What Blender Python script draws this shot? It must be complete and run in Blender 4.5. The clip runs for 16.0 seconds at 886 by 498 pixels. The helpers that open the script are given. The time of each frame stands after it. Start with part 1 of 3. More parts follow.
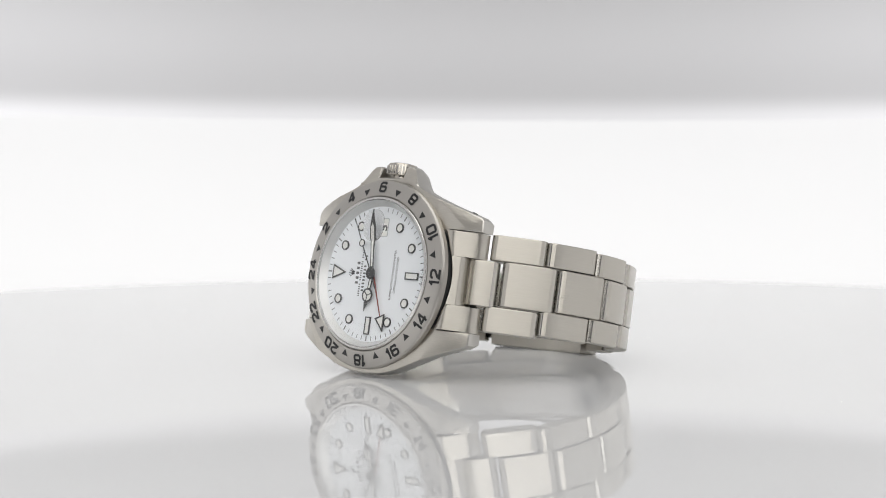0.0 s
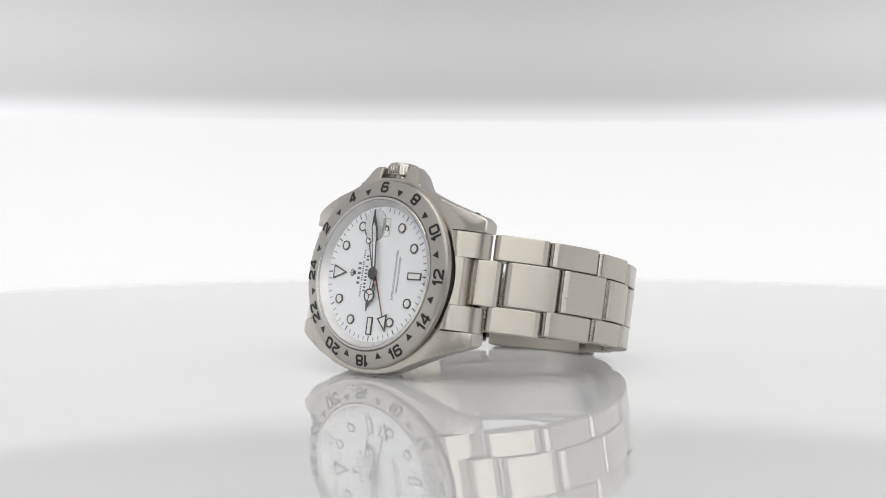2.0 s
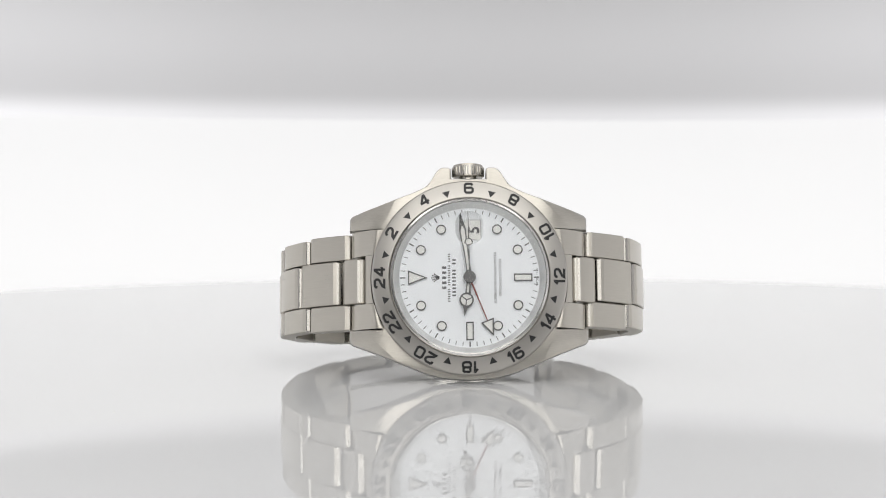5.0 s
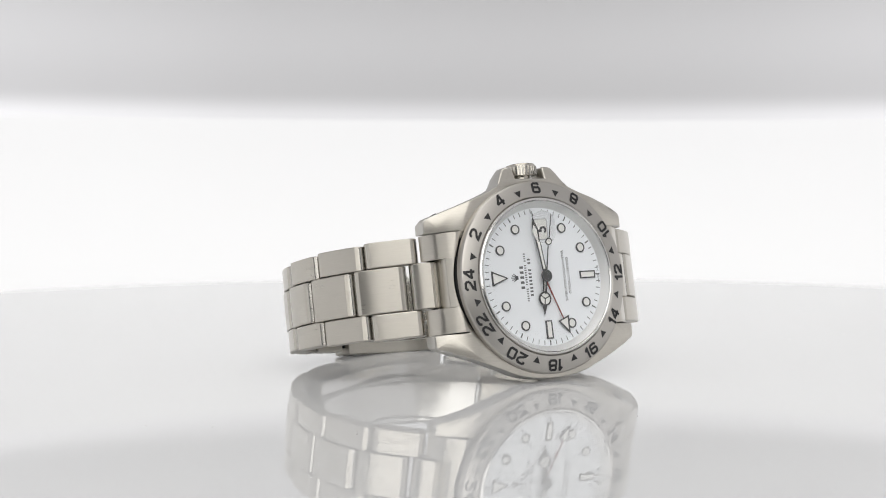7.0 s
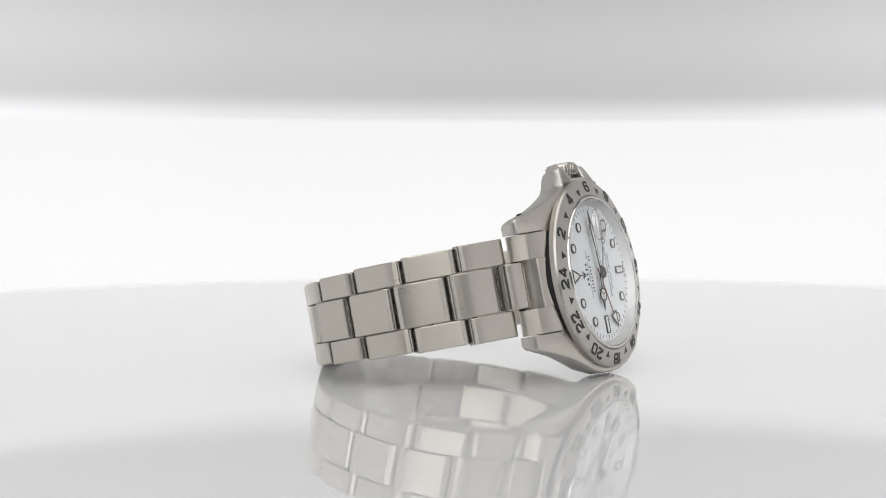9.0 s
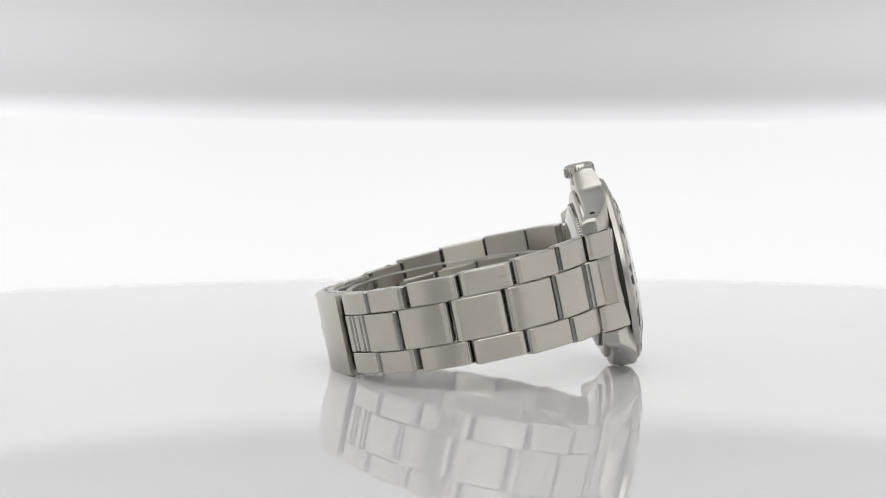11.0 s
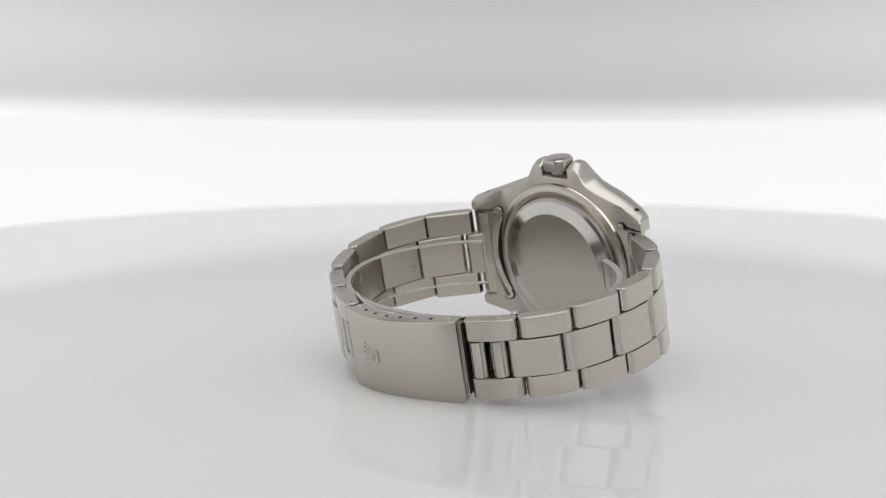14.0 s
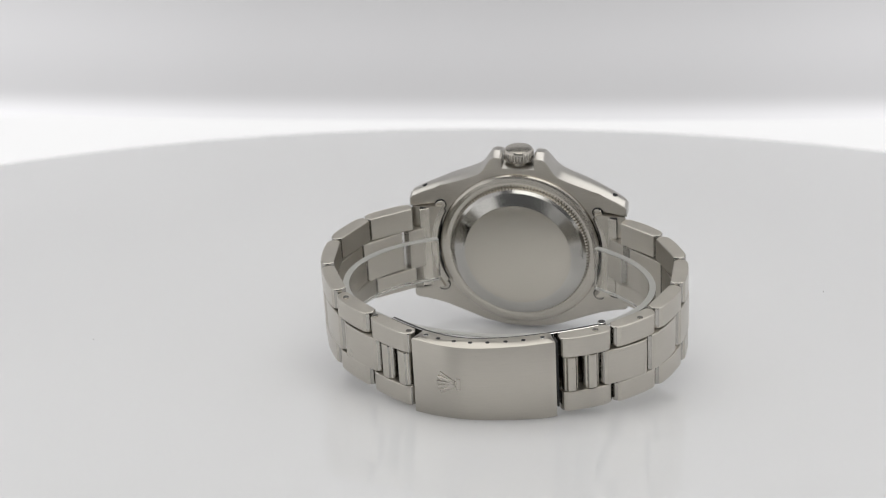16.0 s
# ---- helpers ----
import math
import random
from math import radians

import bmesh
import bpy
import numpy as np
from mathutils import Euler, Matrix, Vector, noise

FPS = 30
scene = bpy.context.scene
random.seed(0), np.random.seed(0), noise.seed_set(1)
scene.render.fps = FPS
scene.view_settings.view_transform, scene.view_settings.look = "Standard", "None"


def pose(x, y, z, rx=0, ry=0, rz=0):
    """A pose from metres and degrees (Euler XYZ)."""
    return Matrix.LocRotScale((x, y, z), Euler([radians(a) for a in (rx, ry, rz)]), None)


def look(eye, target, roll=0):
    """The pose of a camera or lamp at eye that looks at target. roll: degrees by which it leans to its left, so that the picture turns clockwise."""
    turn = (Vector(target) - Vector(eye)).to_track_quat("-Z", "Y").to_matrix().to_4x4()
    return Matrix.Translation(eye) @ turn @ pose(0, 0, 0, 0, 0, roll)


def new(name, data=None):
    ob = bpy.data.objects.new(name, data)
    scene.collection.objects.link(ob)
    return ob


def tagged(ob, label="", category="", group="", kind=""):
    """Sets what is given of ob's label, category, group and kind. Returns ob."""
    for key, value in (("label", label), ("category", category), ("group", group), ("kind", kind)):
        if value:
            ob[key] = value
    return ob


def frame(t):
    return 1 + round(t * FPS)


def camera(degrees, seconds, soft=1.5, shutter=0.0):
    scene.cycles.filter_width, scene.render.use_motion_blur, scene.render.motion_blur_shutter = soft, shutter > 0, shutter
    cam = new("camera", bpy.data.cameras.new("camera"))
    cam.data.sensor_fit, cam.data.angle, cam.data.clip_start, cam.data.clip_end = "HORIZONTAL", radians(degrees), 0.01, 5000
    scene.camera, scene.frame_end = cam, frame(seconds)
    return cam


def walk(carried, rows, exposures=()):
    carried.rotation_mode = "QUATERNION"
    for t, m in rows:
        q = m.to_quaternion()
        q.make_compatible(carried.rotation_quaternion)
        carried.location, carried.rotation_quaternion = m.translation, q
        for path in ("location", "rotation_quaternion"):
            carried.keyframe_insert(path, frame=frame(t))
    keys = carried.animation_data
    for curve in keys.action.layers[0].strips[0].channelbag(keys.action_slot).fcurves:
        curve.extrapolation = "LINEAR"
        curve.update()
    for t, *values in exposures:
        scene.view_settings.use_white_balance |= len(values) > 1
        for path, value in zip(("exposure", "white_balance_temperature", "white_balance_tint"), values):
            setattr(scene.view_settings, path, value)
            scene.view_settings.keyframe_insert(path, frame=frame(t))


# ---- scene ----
cam = camera(26.11, 16.0, soft=1.0)
CAM_POSE = pose(0.0, -0.3968, 0.0484, 86.48, 0, 1.18) @ pose(0, 0, 0, 0, 0, -0.13)
walk(cam, [(0.0, CAM_POSE), (16.0, CAM_POSE)])
cam.data.dof.use_dof = True
cam.data.dof.focus_distance = 0.376
cam.data.dof.aperture_fstop = 26.0

MM = 0.001
TURN = [(0.0, -42.9), (1.0, -42.9), (1.75, -42.9), (2.0, -41.7), (2.25, -39.3), (2.5, -35.95)]
TURN += [(2.5 + 0.5 * k, -35.95 + 7.53 * k) for k in range(1, 28)]
TILT = [(0.0, 0.0), (11.6, 0.0), (12.0, 0.15), (12.25, 0.5), (12.5, 1.1), (13.0, 2.8), (13.5, 4.5),
        (14.0, 6.2), (14.5, 7.8), (15.0, 9.3), (15.5, 10.75), (16.0, 12.15)]
PIVOT = (0.0, -0.0038, -0.0218)


def table_pose(t):
    """The turntable's plate at t seconds: turned on its axis, then tipped toward the camera."""
    th = np.interp(t, [a for a, _ in TURN], [b for _, b in TURN])
    e = np.interp(t, [a for a, _ in TILT], [b for _, b in TILT])
    return pose(*PIVOT, e) @ pose(-PIVOT[0], -PIVOT[1], -PIVOT[2], 0, 0, th)


WATCH_ON_TABLE = pose(-0.00331, -0.02783, 0.02015, 90 - 11.49) @ pose(0, 0, 0, 0, 0.4, 0.19)

# ---- world and lights ----
world = bpy.data.worlds.new("studio")
scene.world = world
world.use_nodes = True
wbg = world.node_tree.nodes["Background"]
wbg.inputs[0].default_value, wbg.inputs[1].default_value = (0.86, 0.88, 0.9, 1), 0.1


def area(name, eye, target, sx, sy, watts, colour=(1, 1, 1)):
    d = bpy.data.lights.new(name, "AREA")
    d.shape, d.size, d.size_y, d.energy, d.color = "RECTANGLE", sx, sy, watts, colour
    ob = new(name, d)
    ob.matrix_world = look(eye, target)
    return ob


area("softbox_top", (0.0, -0.05, 0.62), (0, 0, 0), 0.7, 0.55, 1.98, (1.0, 0.985, 0.96))
area("softbox_front", (0.03, -0.78, 0.56), (0, 0, 0.01), 0.95, 0.75, 4.65, (1.0, 0.985, 0.96))
scene.view_settings.exposure = 0.0

# ---- materials ----


def material(name, colour, rough=0.5, metal=0.0, spec=0.5, grain=0.0, grain_scale=(1, 1, 1), relief=0.0, vary=0.0, coat=0.0, aniso=0.0):
    m = bpy.data.materials.new(name)
    m.use_nodes = True
    nt = m.node_tree
    b = nt.nodes["Principled BSDF"]
    b.inputs["Base Color"].default_value = (*colour, 1)
    b.inputs["Roughness"].default_value = rough
    b.inputs["Metallic"].default_value = metal
    b.inputs["Specular IOR Level"].default_value = spec
    b.inputs["Coat Weight"].default_value = coat
    b.inputs["Coat Roughness"].default_value = 0.04
    if aniso:
        # brushed along the bracelet: the gloss spreads across its width, the thing's own y
        b.inputs["Anisotropic"].default_value = aniso
        across = nt.nodes.new("ShaderNodeVectorTransform")
        across.vector_type, across.convert_from, across.convert_to = "VECTOR", "OBJECT", "WORLD"
        across.inputs[0].default_value = (0, 1, 0)
        nt.links.new(across.outputs[0], b.inputs["Tangent"])
    if grain or relief or vary:
        co = nt.nodes.new("ShaderNodeTexCoord")
        mp = nt.nodes.new("ShaderNodeMapping")
        mp.inputs["Scale"].default_value = grain_scale
        nt.links.new(co.outputs["Object"], mp.inputs["Vector"])
        fine = nt.nodes.new("ShaderNodeTexNoise")
        fine.inputs["Scale"].default_value = 1.0
        fine.inputs["Detail"].default_value = 4.0
        nt.links.new(mp.outputs["Vector"], fine.inputs["Vector"])
        large = nt.nodes.new("ShaderNodeTexNoise")
        large.inputs["Scale"].default_value = 140.0
        large.inputs["Detail"].default_value = 3.0
        nt.links.new(co.outputs["Object"], large.inputs["Vector"])
        if grain:
            ra = nt.nodes.new("ShaderNodeMapRange")
            ra.inputs["To Min"].default_value, ra.inputs["To Max"].default_value = rough - grain, rough + grain
            mixer = nt.nodes.new("ShaderNodeMath")
            mixer.operation = "MULTIPLY_ADD"
            mixer.inputs[1].default_value, mixer.inputs[2].default_value = 0.6, 0.0
            nt.links.new(large.outputs["Fac"], mixer.inputs[0])
            add2 = nt.nodes.new("ShaderNodeMath")
            add2.operation = "MULTIPLY_ADD"
            add2.inputs[1].default_value = 0.4
            nt.links.new(fine.outputs["Fac"], add2.inputs[0])
            nt.links.new(mixer.outputs[0], add2.inputs[2])
            nt.links.new(add2.outputs[0], ra.inputs["Value"])
            nt.links.new(ra.outputs[0], b.inputs["Roughness"])
        if vary:
            cr = nt.nodes.new("ShaderNodeMix")
            cr.data_type = "RGBA"
            cr.inputs[6].default_value = (*[c * (1 - vary) for c in colour], 1)
            cr.inputs[7].default_value = (*[min(1, c * (1 + vary)) for c in colour], 1)
            nt.links.new(fine.outputs["Fac"], cr.inputs[0])
            nt.links.new(cr.outputs[2], b.inputs["Base Color"])
        if relief:
            bu = nt.nodes.new("ShaderNodeBump")
            bu.inputs["Strength"].default_value = relief
            bu.inputs["Distance"].default_value = 0.00003
            nt.links.new(fine.outputs["Fac"], bu.inputs["Height"])
            nt.links.new(bu.outputs[0], b.inputs["Normal"])
    return m


STEEL = (0.525, 0.498, 0.448)
brushed = material("brushed_steel", STEEL, 0.29, 1.0, grain=0.05, grain_scale=(300, 13000, 300), relief=0.35, vary=0.08, aniso=0.85)
brushed_case = material("brushed_case_steel", STEEL, 0.30, 1.0, grain=0.06, grain_scale=(500, 12000, 2000), relief=0.7, vary=0.16)
brushed_bezel = material("brushed_bezel_steel", (0.47, 0.45, 0.42), 0.34, 1.0, grain=0.05, grain_scale=(9000, 9000, 900), relief=0.3, vary=0.1)
satin = material("satin_steel", STEEL, 0.24, 1.0, grain=0.06, grain_scale=(4000, 4000, 4000), relief=0.08, vary=0.04)
polished = material("polished_steel", (0.66, 0.65, 0.63), 0.14, 1.0, grain=0.04, grain_scale=(900, 900, 900))
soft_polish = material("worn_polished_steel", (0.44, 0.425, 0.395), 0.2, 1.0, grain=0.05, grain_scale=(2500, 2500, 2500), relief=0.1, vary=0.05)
flank_steel = material("satin_flank_steel", (0.52, 0.505, 0.475), 0.33, 1.0, grain=0.05, grain_scale=(3000, 3000, 3000), relief=0.08, vary=0.04)
rehaut_steel = material("bright_rehaut_steel", (0.9, 0.9, 0.89), 0.45, 1.0, grain=0.04, grain_scale=(3000, 3000, 3000))
bevel_polish = material("polished_bevel_steel", (0.52, 0.51, 0.485), 0.17, 1.0, grain=0.04, grain_scale=(900, 900, 900))
black_paint = material("black_enamel", (0.012, 0.012, 0.013), 0.45, grain=0.1, grain_scale=(5000, 5000, 5000))
dark_metal = material("oxidised_hand_metal", (0.10, 0.10, 0.10), 0.3, 0.7, grain=0.08, grain_scale=(4000, 4000, 4000))
dial_white = material("white_dial_lacquer", (0.86, 0.885, 0.91), 0.3, grain=0.03, grain_scale=(2000, 2000, 2000), coat=0.2)
lume = material("white_lume", (0.82, 0.82, 0.79), 0.7, grain=0.05, grain_scale=(6000, 6000, 6000), vary=0.03)
print_grey = material("dark_dial_print", (0.09, 0.09, 0.095), 0.5, grain=0.05, grain_scale=(4000, 4000, 4000))
print_fine = material("fine_dial_print", (0.15, 0.15, 0.155), 0.5, grain=0.05, grain_scale=(4000, 4000, 4000))
window_edge = material("grey_window_edge", (0.42, 0.43, 0.44), 0.5, grain=0.05, grain_scale=(4000, 4000, 4000))
red_hand = material("red_hand_paint", (0.24, 0.055, 0.045), 0.4, grain=0.05, grain_scale=(4000, 4000, 4000))
# near-black that stands in for the shade in holes, slots, grooves and gaps
recess_shade = material("painted_recess_shade", (0.01, 0.01, 0.01), 0.7, grain=0.05, grain_scale=(3000, 3000, 3000))
acrylic = material("white_gloss_acrylic", (0.662, 0.666, 0.672), 0.0, spec=0.5, grain=0.0, grain_scale=(30, 30, 30))
ab = acrylic.node_tree.nodes["Principled BSDF"]
ab.inputs["Subsurface Weight"].default_value, ab.inputs["Subsurface Scale"].default_value = 1.0, 0.012
ab.inputs["Subsurface Radius"].default_value = (1.0, 1.0, 1.0)


def clear(name, glossy_rough, ior, tint=(1, 1, 1), base=0.0):
    """Thin clear sheet: passes light straight on, with gloss by Fresnel."""
    m = bpy.data.materials.new(name)
    m.use_nodes = True
    nt = m.node_tree
    nt.nodes.remove(nt.nodes["Principled BSDF"])
    tr = nt.nodes.new("ShaderNodeBsdfTransparent")
    tr.inputs[0].default_value = (*tint, 1)
    gl = nt.nodes.new("ShaderNodeBsdfGlossy")
    gl.inputs["Roughness"].default_value = glossy_rough
    fr = nt.nodes.new("ShaderNodeFresnel")
    fr.inputs[0].default_value = ior
    mx = nt.nodes.new("ShaderNodeMixShader")
    nt.links.new(fr.outputs[0], mx.inputs[0])
    nt.links.new(tr.outputs[0], mx.inputs[1])
    nt.links.new(gl.outputs[0], mx.inputs[2])
    nt.links.new(mx.outputs[0], nt.nodes["Material Output"].inputs[0])
    return m


sapphire = clear("sapphire_crystal", 0.02, 1.25)
lens_glass = bpy.data.materials.new("lens_glass")
lens_glass.use_nodes = True
lb = lens_glass.node_tree.nodes["Principled BSDF"]
lb.inputs["Transmission Weight"].default_value, lb.inputs["Roughness"].default_value, lb.inputs["IOR"].default_value = 1.0, 0.0, 1.2
clear_plastic = bpy.data.materials.new("clear_plastic")
clear_plastic.use_nodes = True
pb = clear_plastic.node_tree.nodes["Principled BSDF"]
pb.inputs["Transmission Weight"].default_value, pb.inputs["Roughness"].default_value, pb.inputs["IOR"].default_value = 1.0, 0.12, 1.3
pb.inputs["Base Color"].default_value = (0.97, 0.965, 0.95, 1)

frosted_edge = material("frosted_plastic_edge", (0.5, 0.5, 0.48), 0.4, grain=0.05, grain_scale=(2000, 2000, 2000))
frosted_edge.node_tree.nodes["Principled BSDF"].inputs["Transmission Weight"].default_value = 0.6


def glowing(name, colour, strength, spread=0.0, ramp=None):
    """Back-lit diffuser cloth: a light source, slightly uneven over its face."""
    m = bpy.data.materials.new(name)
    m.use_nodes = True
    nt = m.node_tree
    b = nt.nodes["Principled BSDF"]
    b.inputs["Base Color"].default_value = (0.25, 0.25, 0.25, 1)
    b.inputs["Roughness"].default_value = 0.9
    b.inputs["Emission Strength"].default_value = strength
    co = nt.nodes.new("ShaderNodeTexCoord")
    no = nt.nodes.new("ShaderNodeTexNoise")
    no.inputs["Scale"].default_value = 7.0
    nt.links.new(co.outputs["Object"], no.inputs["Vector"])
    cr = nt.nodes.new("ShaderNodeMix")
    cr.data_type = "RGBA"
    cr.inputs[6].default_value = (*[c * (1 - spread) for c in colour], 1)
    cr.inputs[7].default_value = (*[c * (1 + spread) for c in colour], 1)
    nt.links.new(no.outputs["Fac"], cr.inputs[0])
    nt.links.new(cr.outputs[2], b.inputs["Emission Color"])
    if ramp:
        # brightness painted into the glow by the height over the rim, in metres
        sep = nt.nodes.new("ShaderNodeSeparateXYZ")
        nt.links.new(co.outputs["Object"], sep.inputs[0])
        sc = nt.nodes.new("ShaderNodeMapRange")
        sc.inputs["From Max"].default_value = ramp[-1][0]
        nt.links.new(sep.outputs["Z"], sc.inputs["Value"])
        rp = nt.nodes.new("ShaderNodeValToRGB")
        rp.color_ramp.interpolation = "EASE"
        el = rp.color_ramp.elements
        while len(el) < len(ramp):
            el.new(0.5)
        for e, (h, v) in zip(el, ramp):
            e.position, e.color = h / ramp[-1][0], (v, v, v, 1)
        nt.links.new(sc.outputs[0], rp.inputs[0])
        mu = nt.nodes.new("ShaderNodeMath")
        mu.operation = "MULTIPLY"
        # glow also painted brighter toward both ends of the cloth
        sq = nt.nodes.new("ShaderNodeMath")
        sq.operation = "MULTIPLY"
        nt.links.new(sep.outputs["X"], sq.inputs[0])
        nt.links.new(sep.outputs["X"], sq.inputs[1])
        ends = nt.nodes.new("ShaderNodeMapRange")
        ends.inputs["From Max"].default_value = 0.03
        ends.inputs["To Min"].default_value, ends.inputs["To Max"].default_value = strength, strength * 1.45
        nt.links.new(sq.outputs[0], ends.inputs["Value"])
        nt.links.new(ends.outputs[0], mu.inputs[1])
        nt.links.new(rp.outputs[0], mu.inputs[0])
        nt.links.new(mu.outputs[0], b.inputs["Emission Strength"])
    return m


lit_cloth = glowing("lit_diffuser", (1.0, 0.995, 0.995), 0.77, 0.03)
# the hood's soft rim and grey band are painted into its emission
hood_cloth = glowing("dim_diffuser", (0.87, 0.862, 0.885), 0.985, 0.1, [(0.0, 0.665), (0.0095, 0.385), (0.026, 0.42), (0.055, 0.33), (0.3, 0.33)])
dust_grey = material("dust", (0.45, 0.44, 0.42), 0.9, grain=0.05, grain_scale=(3000, 3000, 3000))
tent_white = material("tent_cloth", (0.7, 0.7, 0.7), 0.9, grain=0.05, grain_scale=(300, 300, 300), vary=0.04)
tent_grey = material("grey_tent_cloth", (0.35, 0.35, 0.35), 0.9, grain=0.05, grain_scale=(300, 300, 300), vary=0.06)

# ---- mesh helpers ----


def finish(bm, sharp=32):
    bmesh.ops.recalc_face_normals(bm, faces=bm.faces[:])
    me = bpy.data.meshes.new("m")
    bm.to_mesh(me)
    bm.free()
    for p in me.polygons:
        p.use_smooth = True
    me.set_sharp_from_angle(angle=radians(sharp))
    return me


def part(name, bm, mat, parent=None, label="", sharp=32):
    me = finish(bm, sharp) if isinstance(bm, bmesh.types.BMesh) else bm
    me.name = name
    if mat and not me.materials:
        me.materials.append(mat)
    ob = new(name, me)
    if parent:
        ob.parent = parent
    if label:
        tagged(ob, label)
    return ob


def lathe(profile, n=96, closed=False, arc=None):
    """Revolve (radius, height) pairs, in mm, about z."""
    bm = bmesh.new()
    rings = []
    a0, a1 = arc or (0, 2 * math.pi)
    count = n if arc is None else n + 1
    for r, z in profile:
        if r < 1e-6:
            rings.append([bm.verts.new((0, 0, z * MM))])
        else:
            rings.append([bm.verts.new((r * MM * math.cos(a0 + (a1 - a0) * k / n), r * MM * math.sin(a0 + (a1 - a0) * k / n), z * MM)) for k in range(count)])
    pairs = list(zip(rings, rings[1:])) + ([(rings[-1], rings[0])] if closed else [])
    for a, b in pairs:
        for k in range(n):
            j = (k + 1) % count
            q = [a[k % len(a)], a[j % len(a)], b[j % len(b)], b[k % len(b)]]
            q = list(dict.fromkeys(q))
            if len(q) > 2:
                bm.faces.new(q)
    return bm


def prism(poly, lo, hi, bevel=0.0, segs=2, axis="z"):
    """Extrude a closed polygon (mm). axis z: poly is x, y; axis y: poly is x, z. lo and hi may be functions of the two."""
    bm = bmesh.new()
    f_lo = lo if callable(lo) else (lambda a, b: lo)
    f_hi = hi if callable(hi) else (lambda a, b: hi)

    def put(a, b, h):
        return bm.verts.new((a * MM, b * MM, h * MM) if axis == "z" else (a * MM, h * MM, b * MM))
    low = [put(a, b, f_lo(a, b)) for a, b in poly]
    high = [put(a, b, f_hi(a, b)) for a, b in poly]
    n = len(poly)
    caps = [bm.faces.new(low[::-1]), bm.faces.new(high)]
    for k in range(n):
        bm.faces.new((low[k], low[(k + 1) % n], high[(k + 1) % n], high[k]))
    bmesh.ops.recalc_face_normals(bm, faces=bm.faces[:])
    if bevel:
        edges = list({e for f in caps for e in f.edges})
        bmesh.ops.bevel(bm, geom=edges, offset=bevel * MM, segments=segs, profile=0.5, affect="EDGES", clamp_overlap=True)
    return bm


def two_tone(ob, second, test):
    """Give the faces for which test(normal, centre) holds the second material."""
    ob.data.materials.append(second)
    for p in ob.data.polygons:
        if test(p.normal, p.center):
            p.material_index = 1
    return ob


def moved(bm, m):
    bmesh.ops.transform(bm, matrix=m, verts=bm.verts[:])
    return bm


def joined(*bms):
    out = bms[0]
    for b in bms[1:]:
        me = bpy.data.meshes.new("tmp")
        b.to_mesh(me)
        b.free()
        out.from_mesh(me)
        bpy.data.meshes.remove(me)
    return out


def circle(r, n=40, cx=0.0, cy=0.0):
    return [(cx + r * math.cos(2 * math.pi * k / n), cy + r * math.sin(2 * math.pi * k / n)) for k in range(n)]


def rounded(w, h, r, n=6, cx=0.0, cy=0.0):
    out = []
    for sx, sy, a in ((1, 1, 0), (-1, 1, 90), (-1, -1, 180), (1, -1, 270)):
        for k in range(n + 1):
            t = radians(a + 90 * k / n)
            out.append((cx + sx * (w / 2 - r) + r * math.cos(t), cy + sy * (h / 2 - r) + r * math.sin(t)))
    return out


def frame_ring(outer, inner, lo, hi):
    """A flat ring between two loops of the same count."""
    bm = bmesh.new()
    n = len(outer)
    v = [[bm.verts.new((x * MM, y * MM, z * MM)) for x, y in loop] for loop, z in ((outer, lo), (outer, hi), (inner, hi), (inner, lo))]
    for a in range(4):
        for k in range(n):
            bm.faces.new((v[a][k], v[a][(k + 1) % n], v[(a + 1) % 4][(k + 1) % n], v[(a + 1) % 4][k]))
    return bm


def lettering(text, size, thick=0.0, depth=0.05, stretch=1.0):
    """Text in mm, centred, in the xy plane, as a mesh bmesh."""
    cu = bpy.data.curves.new("text", "FONT")
    cu.body, cu.size, cu.align_x, cu.align_y = text, size * MM, "CENTER", "CENTER"
    cu.extrude, cu.offset, cu.resolution_u = depth * MM / 2, thick * MM, 3
    ob = new("text", cu)
    dg = bpy.context.evaluated_depsgraph_get()
    me = bpy.data.meshes.new_from_object(ob.evaluated_get(dg))
    bm = bmesh.new()
    bm.from_mesh(me)
    bpy.data.objects.remove(ob)
    bpy.data.meshes.remove(me)
    bpy.data.curves.remove(cu)
    xs = [v.co.x for v in bm.verts]
    ys = [v.co.y for v in bm.verts]
    c = Vector(((min(xs) + max(xs)) / 2, (min(ys) + max(ys)) / 2, 0))
    for v in bm.verts:
        v.co -= c
        v.co.x *= stretch
    return bm


# ---- the light tent and the turntable ----
DISC_R = 0.234


